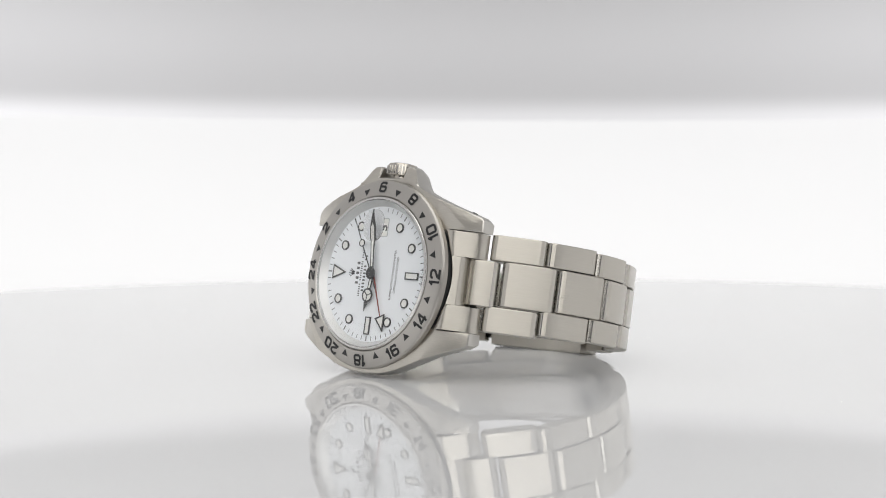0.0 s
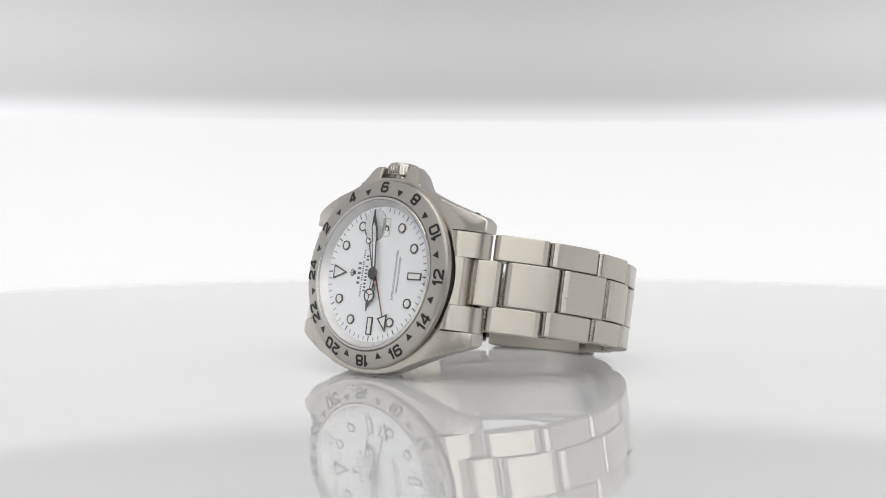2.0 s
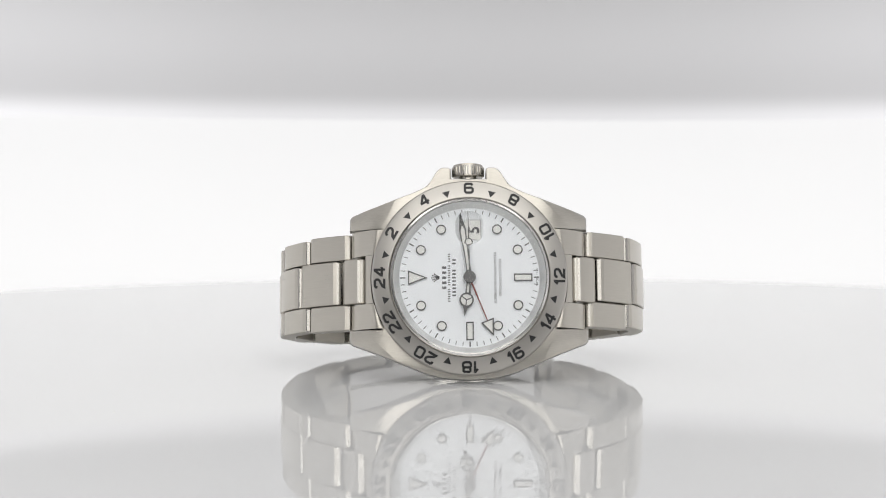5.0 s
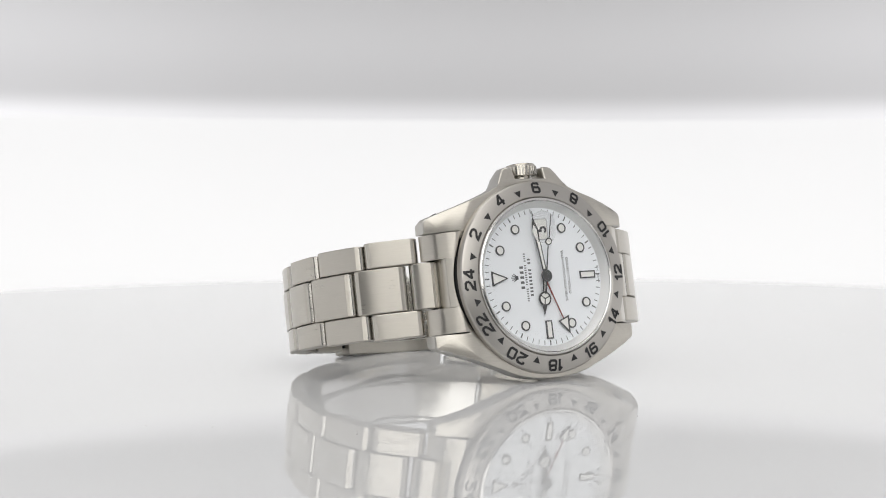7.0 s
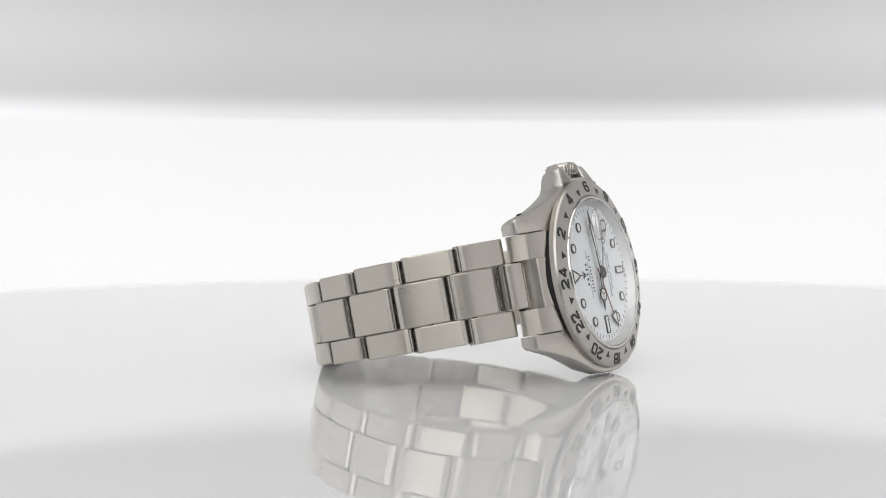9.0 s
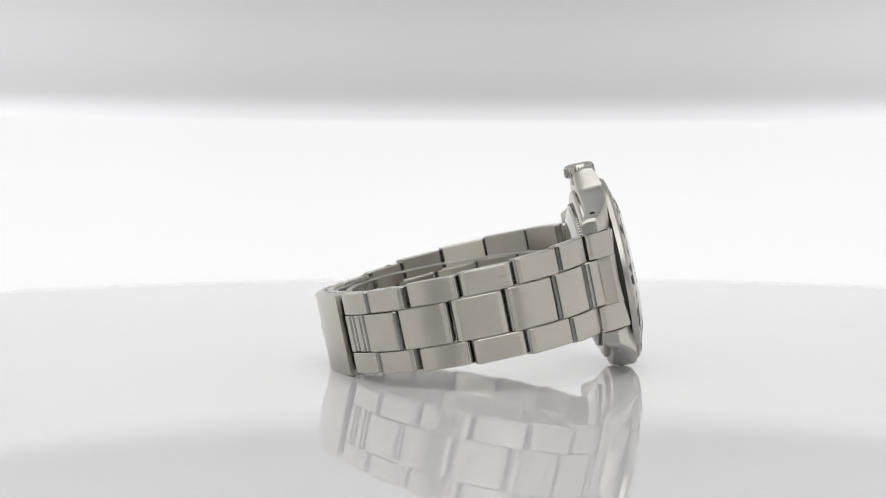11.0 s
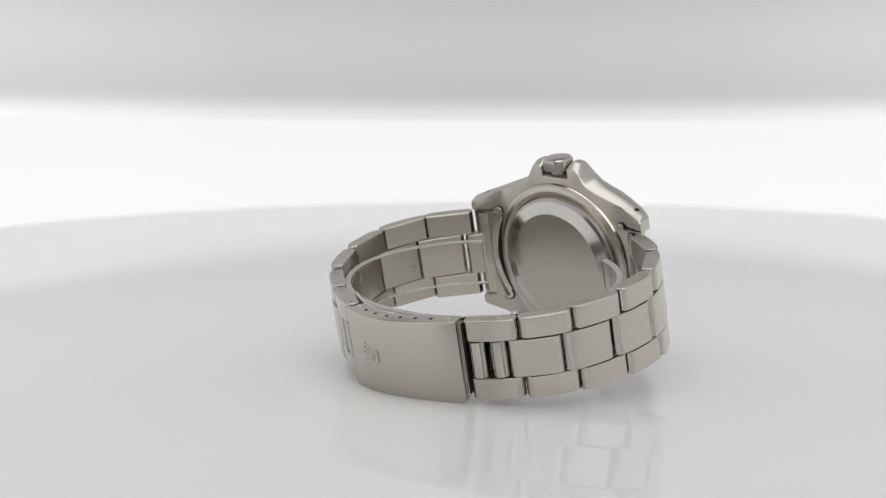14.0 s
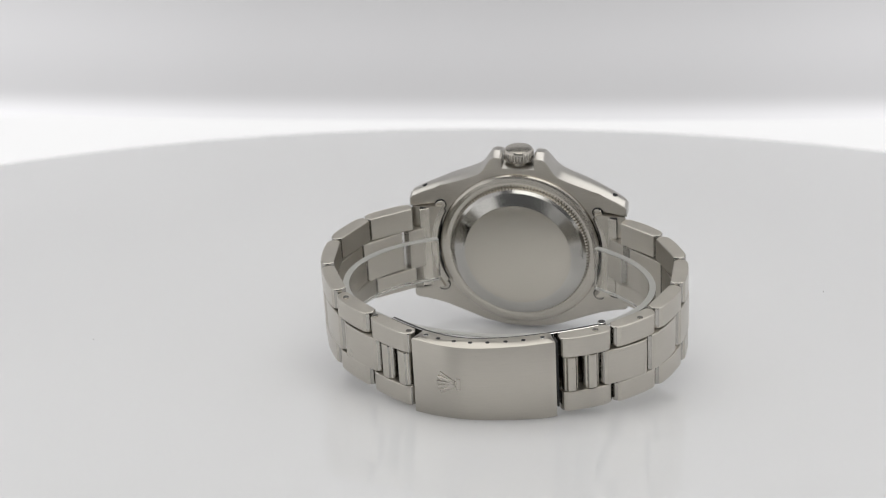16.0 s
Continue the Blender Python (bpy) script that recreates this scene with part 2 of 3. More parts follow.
def build_setting():
    disc = part("turntable_plate", lathe([(0, 0), (DISC_R / MM - 1.2, 0), (DISC_R / MM - 0.3, -0.4), (DISC_R / MM, -1.5), (DISC_R / MM, -7), (DISC_R / MM - 1, -8), (0, -8)], 160), acrylic, sharp=5)
    tagged(disc, "round white glossy acrylic turntable plate with mirror-like top", "turntable", kind="structure")

    specks = bmesh.new()
    rng = random.Random(7)
    for k in range(42):
        r, a, size = 0.2 * math.sqrt(rng.random()), rng.uniform(0, 6.283), rng.uniform(0.08, 0.22)
        flake = prism([(size * rng.uniform(0.5, 1.1) * math.cos(b), size * rng.uniform(0.4, 1) * math.sin(b)) for b in (0, 1, 2, 3.1, 4.2, 5.3)], 0, 0.06)
        specks = joined(specks, moved(flake, pose(r * math.cos(a), r * math.sin(a), 0)))
    tagged(part("dust", specks, dust_grey, disc, "fine grey dust specks"), kind="stuff")

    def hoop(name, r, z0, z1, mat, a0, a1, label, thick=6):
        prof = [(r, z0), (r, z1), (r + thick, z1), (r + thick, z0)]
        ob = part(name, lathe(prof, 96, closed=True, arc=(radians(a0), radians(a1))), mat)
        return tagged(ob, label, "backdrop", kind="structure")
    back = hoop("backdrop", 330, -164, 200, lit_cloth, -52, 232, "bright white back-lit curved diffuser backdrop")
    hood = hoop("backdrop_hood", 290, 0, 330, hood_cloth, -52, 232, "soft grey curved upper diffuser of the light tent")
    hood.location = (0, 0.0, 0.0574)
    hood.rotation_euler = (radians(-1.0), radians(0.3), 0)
    base = part("ground", prism(rounded(1500, 1500, 60), -175, -165), tent_white)
    tagged(base, "white cloth floor of the light tent", "floor", kind="structure")
    return disc


# ---- the wristwatch ----
HALF_6 = [(16.4, -2.4), (20.0, -4.0), (23.3, -6.8), (28.2, -10.1), (32.7, -14.6), (36.1, -22.5), (36.85, -31.0),
          (34.1, -37.4), (29.6, -45.5), (24.7, -50.2), (16.0, -56.0), (8.1, -60.0), (0.0, -61.6)]
HALF_12 = [(16.1, -2.6), (19.8, -4.4), (23.0, -7.3), (28.0, -10.5), (33.1, -14.5), (37.5, -22.2), (38.45, -30.9),
           (36.7, -37.8), (32.8, -46.9), (26.8, -51.7), (16.7, -57.0), (8.2, -60.2), (0.0, -61.6)]


def catmull(pts, steps=12):
    p = [Vector(q) for q in pts]
    p = [2 * p[0] - p[1]] + p + [Vector((-p[-2].x, p[-2].y))]
    out = []
    for k in range(1, len(p) - 2):
        for j in range(steps):
            t = j / steps
            a, b, c, d = p[k - 1:k + 3]
            out.append(0.5 * ((2 * b) + (c - a) * t + (2 * a - 5 * b + 4 * c - d) * t * t + (3 * b - a - 3 * c + d) * t ** 3))
    out.append(p[-2])
    return out


def smooth_line(pts, steps=3):
    """The same points with rounded steps between them; the given points stay."""
    p = [Vector(q) for q in pts]
    p = [2 * p[0] - p[1]] + p + [2 * p[-1] - p[-2]]
    out = []
    for k in range(1, len(p) - 2):
        a, b, c, d = p[k - 1:k + 3]
        for j in range(steps):
            t = j / steps
            out.append(tuple(0.5 * ((2 * b) + (c - a) * t + (2 * a - 5 * b + 4 * c - d) * t * t + (3 * b - a - 3 * c + d) * t ** 3)))
    out.append(tuple(p[-2]))
    return out


class Loop:
    """The outer line of the bracelet in the x-z plane, by the length along it from the lugs at 6 o'clock round to those at 12."""

    def __init__(self):
        h = catmull(HALF_6)
        self.p = h + [Vector((-q.x, q.y)) for q in catmull(HALF_12)[-2::-1]]
        self.s = [0.0]
        for a, b in zip(self.p, self.p[1:]):
            self.s.append(self.s[-1] + (b - a).length)
        self.total = self.s[-1]
        self.lug = self.s[24]                     # where the first links meet the end pieces
        self.lug_12 = self.s[-25]

    def at(self, s, inward=0.0):
        x = np.interp(s, self.s, [q.x for q in self.p])
        z = np.interp(s, self.s, [q.y for q in self.p])
        x0, x1 = (np.interp(s + d, self.s, [q.x for q in self.p]) for d in (-0.8, 0.8))
        z0, z1 = (np.interp(s + d, self.s, [q.y for q in self.p]) for d in (-0.8, 0.8))
        t = Vector((x1 - x0, z1 - z0)).normalized()
        n = Vector((t.y, -t.x))          # points into the loop
        return Vector((x, z)) + n * inward

    def width(self, s):
        """Half the bracelet's width there."""
        d = min(s, self.total - s)
        return float(np.interp(d - self.lug, [0, 55, 80], [9.65, 7.95, 7.85]))


LOOP = Loop()


def lean(s):
    """How far the bracelet has slid toward the crown there, by the play in its links."""
    return float(np.interp(s, [LOOP.lug, LOOP.lug + 12, LOOP.lug + 40, LOOP.lug + 62], [0.2, 0.7, 0.7, 0.1]))



def link_poly(s0, s1, thick=2.7, lift=0.0, round_end=1.3, n=8):
    """Outline in x-z of a link that lies along the loop from s0 to s1, domed outside, with rounded ends."""
    a, b = LOOP.at(s0), LOOP.at(s1)
    t = (b - a).normalized()
    nn = Vector((t.y, -t.x))
    L = (b - a).length
    out = []
    dome = 0.46
    r = min(round_end, L * 0.3)
    # outer face with a slight dome, then rounded ends and a flat inner face
    for k in range(n + 1):
        u = r * 0.9 + (L - 1.8 * r) * k / n
        out.append(a + t * u - nn * (dome * (1 - (2 * u / L - 1) ** 2) + lift))
    for k in range(1, 5):
        w = math.pi / 2 * k / 5
        out.append(a + t * (L - 0.9 * r + 0.9 * r * math.sin(w)) + nn * (r * (1 - math.cos(w)) - lift - 0.05))
    out.append(a + t * L + nn * (thick * 0.65))
    out.append(a + t * (L - 0.7) + nn * thick)
    out.append(a + t * 0.7 + nn * thick)
    out.append(a + nn * (thick * 0.65))
    for k in range(4, 0, -1):
        w = math.pi / 2 * k / 5
        out.append(a + t * (0.9 * r - 0.9 * r * math.sin(w)) + nn * (r * (1 - math.cos(w)) - lift - 0.05))
    return [(q.x, q.y) for q in out]


def curved_poly(s0, s1, out0, in0, n=14):
    """A strip that follows the loop from s0 to s1, from out0 to in0 mm inside it."""
    ss = [s0 + (s1 - s0) * k / n for k in range(n + 1)]
    return [tuple(LOOP.at(s, out0)) for s in ss] + [tuple(LOOP.at(s, in0)) for s in ss[::-1]]


def s_at_x(x):
    best = min(range(len(LOOP.p)), key=lambda k: abs(LOOP.p[k].x - x) + (0 if LOOP.p[k].y < -45 else 100))
    return LOOP.s[best]


DIGITS = {
    "0": (1.0, [([(0.18, 0), (0.82, 0), (1, 0.14), (1, 0.86), (0.82, 1), (0.18, 1), (0, 0.86), (0, 0.14)], True)]),
    "1": (0.36, [([(0, 0.7), (0.32, 1.02), (0.36, 1.02), (0.36, -0.1)], False)]),
    "2": (1.0, [([(0, 0.72), (0.02, 0.88), (0.2, 1), (0.8, 1), (1, 0.86), (1, 0.64), (0.84, 0.5), (0.14, 0.2), (0, 0.0), (1.1, 0.0)], False)]),
    "4": (1.0, [([(0.74, -0.1), (0.74, 1.0), (0.64, 1.0), (0, 0.32), (0, 0.26), (1.08, 0.26)], False)]),
    "6": (1.0, [([(0.98, 0.82), (0.82, 1), (0.18, 1), (0, 0.86), (0, 0.14), (0.18, 0), (0.82, 0), (1, 0.14), (1, 0.42), (0.84, 0.55), (0.1, 0.55)], False)]),
    "8": (1.0, [([(0.18, 0.54), (0.07, 0.64), (0.07, 0.9), (0.2, 1), (0.8, 1), (0.93, 0.9), (0.93, 0.64), (0.82, 0.54)], True),
                ([(0.18, 0.54), (0, 0.42), (0, 0.14), (0.18, 0), (0.82, 0), (1, 0.14), (1, 0.42), (0.82, 0.54)], True)]),
}


def stroke(bm, pts, closed, width, z0, z1):
    """A mitred ribbon of that width along a line of points (mm), with thickness."""
    p = [Vector(q) for q in pts]
    n = len(p)
    left, right = [], []
    for k in range(n):
        a = p[(k - 1) % n] if closed or k else p[k] - (p[1] - p[0])
        c = p[(k + 1) % n] if closed or k < n - 1 else p[k] + (p[k] - p[k - 1])
        u, v = (p[k] - a).normalized(), (c - p[k]).normalized()
        nu, nv = Vector((-u.y, u.x)), Vector((-v.y, v.x))
        m = (nu + nv).normalized()
        m *= width / 2 / max(0.45, m.dot(nu))
        left.append(p[k] + m)
        right.append(p[k] - m)
    rows = [[bm.verts.new((q.x * MM, q.y * MM, z * MM)) for q in line] for line, z in ((left, z0), (left, z1), (right, z1), (right, z0))]
    for k in range(n if closed else n - 1):
        j = (k + 1) % n
        for a in range(4):
            b = (a + 1) % 4
            bm.faces.new((rows[a][k], rows[a][j], rows[b][j], rows[b][k]))
    if not closed:
        for k in (0, n - 1):
            bm.faces.new([rows[a][k] for a in range(4)])


def numeral(text, w=1.5, h=1.85, pen=0.47, gap=0.8):
    """Square-shouldered engraved digits, centred."""
    bm = bmesh.new()
    total = sum(DIGITS[c][0] * w for c in text) + gap * (len(text) - 1)
    x = -total / 2
    for c in text:
        for pts, closed in DIGITS[c][1]:
            stroke(bm, [(x + a * w, (b - 0.5) * h) for a, b in pts], closed, pen, -0.03, 0.03)
        x += DIGITS[c][0] * w + gap
    return bm


def bezel_mark(bm, hour, r, z):
    a = math.pi - hour * math.pi / 12
    return moved(bm, pose(r * math.cos(a) * MM, r * math.sin(a) * MM, z * MM, 0, 0, math.degrees(a) - 90))


def polar(hour, r):
    a = math.pi - hour * math.pi / 6
    return r * math.cos(a), r * math.sin(a), math.degrees(a) - 90


def build_case(watch):
    # flank on the crown side, from the lug at 6 o'clock over the crown guards to the lug at 12
    side = [(23.3, 12.1), (22.8, 12.7), (20.5, 13.5), (17, 14.65), (14, 15.7), (11, 16.8), (9, 17.7), (8, 18.4), (7.2, 19.5),
            (6.4, 20.9), (5.7, 21.7), (5.0, 22.0), (3.9, 22.0), (3.45, 21.7), (3.35, 19.6)]
    plain = [(23.3, 12.1), (22.8, 12.7), (20.5, 13.6), (17, 15.0), (14, 16.3), (11, 17.5), (8, 18.7), (4, 19.55), (0, 19.8)]
    side = [(23.3, 12.1)] + smooth_line(side[1:-3]) + side[-3:]
    plain = [(23.3, 12.1)] + smooth_line(plain[1:])
    cut = 14.0
    notch = [(23.3, 9.8), (20.5, 9.8), (17.0, 9.8)]
    quarters = []
    for line, sx, sy in ((side, 1, 1), (side, -1, 1), (plain, -1, -1), (plain, 1, -1)):
        quarters.append([(sx * x, sy * y) for x, y in notch[::-1] + line])
    # counter-clockwise: from the notch at 6 o'clock over the crown, round to the notch again
    poly = quarters[0] + quarters[1][::-1] + quarters[2][:-1] + quarters[3][::-1]

    def top(x, y):
        return float(np.interp(abs(x), [0, 14, 17, 20.5, 23.3], [-0.2, -0.8, -1.6, -3.0, -4.6])) - max(0, abs(y) - 18.5) * 0.35

    def bottom(x, y):
        return float(np.interp(abs(x), [0, 14, 17, 20.5, 23.3], [-5.6, -5.6, -5.8, -6.7, -7.8]))
    bm = bmesh.new()
    # the flank stands upright, then draws in toward the back
    low = [bm.verts.new((x * MM, (y if abs(y) == 9.8 else 0.955 * y) * MM, bottom(x, y) * MM)) for x, y in poly]
    mid = [bm.verts.new((x * MM, y * MM, (0.45 * top(x, y) + 0.55 * bottom(x, y)) * MM)) for x, y in poly]
    high = [bm.verts.new((x * MM, y * MM, top(x, y) * MM)) for x, y in poly]
    n = len(poly)
    rim = []
    for k in range(n):
        j = (k + 1) % n
        rim += [e for e in bm.faces.new((low[k], low[j], mid[j], mid[k])).edges if e.verts[0] in low and e.verts[1] in low]
        rim += [e for e in bm.faces.new((mid[k], mid[j], high[j], high[k])).edges if e.verts[0] in high and e.verts[1] in high]
    body = [k for k in range(n) if abs(poly[k][0]) <= cut + 0.01 or (abs(poly[k][0]) == 17.0 and abs(poly[k][1]) == 9.8)]
    for ring, turn in ((low, -1), (high, 1)):
        bm.faces.new([ring[k] for k in body][::turn])
        for sx in (1, -1):
            for sy in (1, -1):
                lug = [k for k in range(n) if poly[k][0] * sx >= cut - 0.01 and poly[k][1] * sy > 0]
                bm.faces.new([ring[k] for k in lug][::turn])
    bmesh.ops.recalc_face_normals(bm, faces=bm.faces[:])
    bmesh.ops.bevel(bm, geom=list(set(rim)), offset=0.32 * MM, segments=2, profile=0.5, affect="EDGES", clamp_overlap=True)
    case = part("case", bm, brushed_case, watch, "brushed steel watch case with four lugs and crown guards", 24)
    two_tone(case, flank_steel, lambda n, c: abs(n.z) < 0.8)
    for sx in (1, -1):
        for sy in (1, -1):
            spot = pose(sx * 20.5 * MM, sy * 13.52 * MM, -4.75 * MM, 0, 0, -23 * sx * sy) @ pose(0, 0, 0, -90 * sy)
            part("lug_hole", moved(prism(circle(0.55, 18), -0.4, 0.05), spot), recess_shade, case)
    # the bezel: flat brushed ring with a bevelled outer edge
    bezel = part("bezel", lathe([(15.55, -0.6), (15.55, 1.15), (15.7, 1.28), (18.2, 0.72), (18.75, 0.45), (19.0, 0.05), (19.0, -0.9), (18.3, -1.2), (15.55, -1.2)], 160, closed=True), brushed_bezel, watch, "brushed steel ring with black engraved hour numerals", 20)
    slope = math.degrees(math.atan2(0.56, 2.5))
    for h in range(2, 26, 2):
        flip = 180 if 8 <= h <= 16 else 0
        bm = moved(numeral(str(h)), pose(0, 0, 0, 0, 0, flip))
        bm = moved(bm, pose(0, 0, 0, -slope))
        part("numeral", bezel_mark(bm, h, 17.4, 0.93), black_paint, bezel)
        tri = [(-0.78, 0.55), (0.0, -0.75), (0.78, 0.55)]
        bm = moved(prism(tri, -0.04, 0.03), pose(0, 0, 0, -slope))
        part("triangle_mark", bezel_mark(bm, h - 1, 16.75, 1.06), black_paint, bezel)
    # black arcs painting the shade in the gap between bezel and end pieces
    for a in (0, 180):
        part("bezel_gap_shade", lathe([(17.3, -2.4), (17.3, -0.95), (18.85, -0.95), (18.85, -2.4)], 24, closed=True, arc=(radians(a - 31), radians(a + 31))), recess_shade, watch)
    # polished crystal ring, crystal and rehaut
    part("crystal_ring", lathe([(14.75, 0.4), (14.75, 1.5), (14.95, 1.62), (15.3, 1.5), (15.5, 1.15), (15.5, 0.4)], 128, closed=True), polished, watch)
    part("rehaut", lathe([(13.75, -0.1), (13.6, 0.02), (14.7, 1.3), (14.74, 1.3), (14.74, -0.1)], 128, closed=True), rehaut_steel, watch)
    crystal = part("crystal", lathe([(0, 2.0), (14.3, 2.0), (14.6, 1.85), (14.72, 1.6), (14.72, 1.4)], 96), sapphire, watch, "clear flat sapphire crystal")
    crystal.visible_shadow = False
    lens = bmesh.new()
    rings = [[lens.verts.new((x * f * MM, y * f * MM, z * MM)) for x, y in rounded(5.4, 6.4, 2.4)] for f, z in ((1, 2.02), (1, 2.2), (0.93, 2.45), (0.75, 2.75), (0.5, 2.95), (0.25, 3.05))]
    for a, b in zip(rings, rings[1:]):
        for k in range(len(a)):
            lens.faces.new((a[k], a[(k + 1) % len(a)], b[(k + 1) % len(a)], b[k]))
    lens.faces.new(rings[0][::-1])
    lens.faces.new(rings[-1])
    cyc = part("date_magnifier", moved(lens, pose(0, 9.5 * MM, 0)), lens_glass, watch, "small clear magnifying lens over the date")
    cyc.visible_shadow = False
    # case back
    back = part("case_back", lathe([(17.6, -5.0), (17.5, -6.0), (17.3, -6.35), (16.9, -6.55), (16.0, -6.75), (15.4, -6.65), (14.85, -6.6), (14.6, -7.3), (14.0, -7.7), (11.8, -8.5), (11.5, -8.62), (11.2, -8.65), (0, -8.65)], 128), satin, watch, "satin steel screw-down case back with a polished bevel", 12)
    two_tone(back, bevel_polish, lambda n, c: 11.6 * MM < math.hypot(c.x, c.y) < 14.5 * MM)
    teeth = bmesh.new()
    for k in range(132):
        a = 2 * math.pi * k / 132
        b = prism([(-0.17, -0.32), (0.17, -0.32), (0.17, 0.32), (-0.17, 0.32)], -0.3, 0.25)
        teeth = joined(teeth, moved(b, pose(14.72 * math.cos(a) * MM, 14.72 * math.sin(a) * MM, -7.0 * MM, 0, 0, math.degrees(a) + 90)))
    tagged(part("fluting", teeth, satin, back), kind="stuff")
    # winding crown, lying along y
    prof = [(0, 19.2), (1.7, 19.2), (1.7, 20.2), (2.85, 20.25), (3.05, 20.4), (3.05, 22.3), (2.8, 22.7), (2.0, 22.9), (0, 22.95)]
    bm = moved(lathe(prof, 48), pose(0, 0, -3.8 * MM, -90))
    crown = part("winding_crown", bm, satin, watch, "small fluted steel winding crown")
    for k in range(30):
        a = 2 * math.pi * k / 30
        tooth = prism(rounded(0.36, 1.75, 0.12, 2), -0.12, 0.2, 0.08, 1)
        bm = moved(tooth, pose(3.02 * math.sin(a) * MM, 21.35 * MM, (-3.8 + 3.02 * math.cos(a)) * MM, 0, math.degrees(a), 0))
        part("flute", bm, soft_polish, crown)
    return case


def build_dial(watch):
    dial = part("dial", lathe([(0, 0), (13.7, 0), (13.7, -0.5), (0, -0.5)], 96), dial_white, watch, "white lacquer dial with black-edged round hour markers")
    # date window
    part("date_window", moved(frame_ring(rounded(3.0, 3.7, 0.2, 2), rounded(2.75, 3.45, 0.15, 2), -0.02, 0.05), pose(0.55 * MM, 9.4 * MM, 0)), window_edge, dial)
    part("date_disc", moved(prism(rounded(2.75, 3.45, 0.1, 2), 0.0, 0.02), pose(0.55 * MM, 9.4 * MM, 0)), lume, dial)
    part("date_numeral", moved(lettering("5", 2.7, 0.07, 0.03), pose(0.8 * MM, 9.3 * MM, 0.035 * MM, 0, 0, 90)), print_grey, dial)

    def outlined(outer, inner, m, sub=lume):
        mk = part("hour_marker", moved(frame_ring(outer, inner, 0, 0.28), m), dark_metal, dial)
        part("lume", moved(prism(inner, 0, 0.2), m), sub, mk)
    for h in (1, 2, 4, 5, 7, 8, 10, 11):
        x, y, rz = polar(h, 10.85)
        outlined(circle(0.97, 32), circle(0.74, 32), pose(x * MM, y * MM, 0, 0, 0, rz))
    for h in (6, 9):
        x, y, rz = polar(h, 10.4)
        outlined([(0.72, 1.78), (-0.72, 1.78), (-0.72, -1.78), (0.72, -1.78)], [(0.5, 1.56), (-0.5, 1.56), (-0.5, -1.56), (0.5, -1.56)], pose(x * MM, y * MM, 0, 0, 0, rz))
    x, y, rz = polar(12, 10.3)
    outlined([(1.45, 1.6), (-1.45, 1.6), (0, -2.1)], [(1.08, 1.38), (-1.08, 1.38), (0, -1.58)], pose(x * MM, y * MM, 0, 0, 0, rz))
    # minute track
    for k in range(60):
        if k == 15:
            continue
        x, y, rz = polar(k / 5, 12.95)
        L = 1.0 if k % 5 == 0 else 0.85
        w = 0.13 if k % 5 == 0 else 0.075
        part("minute_mark", moved(prism([(w, L / 2), (-w, L / 2), (-w, -L / 2), (w, -L / 2)], 0, 0.02), pose(x * MM, y * MM, 0, 0, 0, rz)), print_fine, dial)
    # printed lines: the maker's lines as plain bars, the rating line in letters; they run along y
    def bar(x, length, height, y=0.0):
        part("printed_bar", moved(prism(rounded(length, height, 0.1, 2), 0, 0.015), pose(x * MM, y * MM, 0, 0, 0, 90)), print_fine, dial)
    def words(x, total, height, pieces):
        """A row of short upright bars standing for letters that are not spelled out."""
        n = len(pieces)
        step = total / n
        for k, p in enumerate(pieces):
            if p:
                bar(x, step * 0.5, height, y=-total / 2 + step * (k + 0.5))
    words(-4.9, 4.9, 0.85, [1] * 5)
    words(-3.95, 9.6, 0.5, [1] * 6 + [0] + [1] * 9 + [0] + [1] * 4)
    words(-3.0, 7.6, 0.7, [1] * 8 + [0] + [1] * 2)
    for k in range(5):
        a = (k - 2) * 17
        reach = (1.25, 1.45, 1.55, 1.45, 1.25)[k]
        prong = joined(prism([(-0.11, 0.25), (0.11, 0.25), (0.05, reach), (-0.05, reach)], 0, 0.06), prism(circle(0.12, 10, 0, reach), 0, 0.06))
        part("emblem_prong", moved(prong, pose(-5.75 * MM, 0, 0, 0, 0, 90 + a)), print_grey, dial)
    part("emblem_base", moved(prism(rounded(0.75, 0.28, 0.12, 2), 0, 0.06), pose(-5.95 * MM, 0, 0, 0, 0, 90)), print_grey, dial)
    for x, text, wdt in ((5.0, "SUPERLATIVE CHRONOMETER", 10.0), (5.95, "OFFICIALLY CERTIFIED", 7.2)):
        bm = lettering(text, 0.72, 0.01, 0.02)
        w = max(v.co.x for v in bm.verts) * 2 / MM
        for v in bm.verts:
            v.co.x *= wdt / w
        part("dial_lettering", moved(bm, pose(x * MM, 0, 0.012 * MM, 0, 0, -90 + 180)), print_fine, dial)
    part("dial_lettering", moved(lettering("SWISS - T<25", 0.6, 0.0, 0.02), pose(13.1 * MM, 0, 0.012 * MM, 0, 0, 90)), print_fine, dial)

    # hands, each pointing along +y before its turn; the angle is clockwise from the crown
    def hand(name, pieces, z, angle, mat, label):
        root = part(name, pieces[0], mat, watch, label)
        for nm, bm, mt in pieces[1:]:
            part(nm, bm, mt, root)
        root.matrix_basis = pose(0, 0, z * MM, 0, 0, -angle)
        return root
    h24 = joined(prism([(0.13, -1), (-0.13, -1), (-0.09, 9.2), (0.09, 9.2)], 0, 0.12), prism([(0.16, 0.5), (-0.16, 0.5), (-0.13, 4), (0.13, 4)], 0, 0.13))
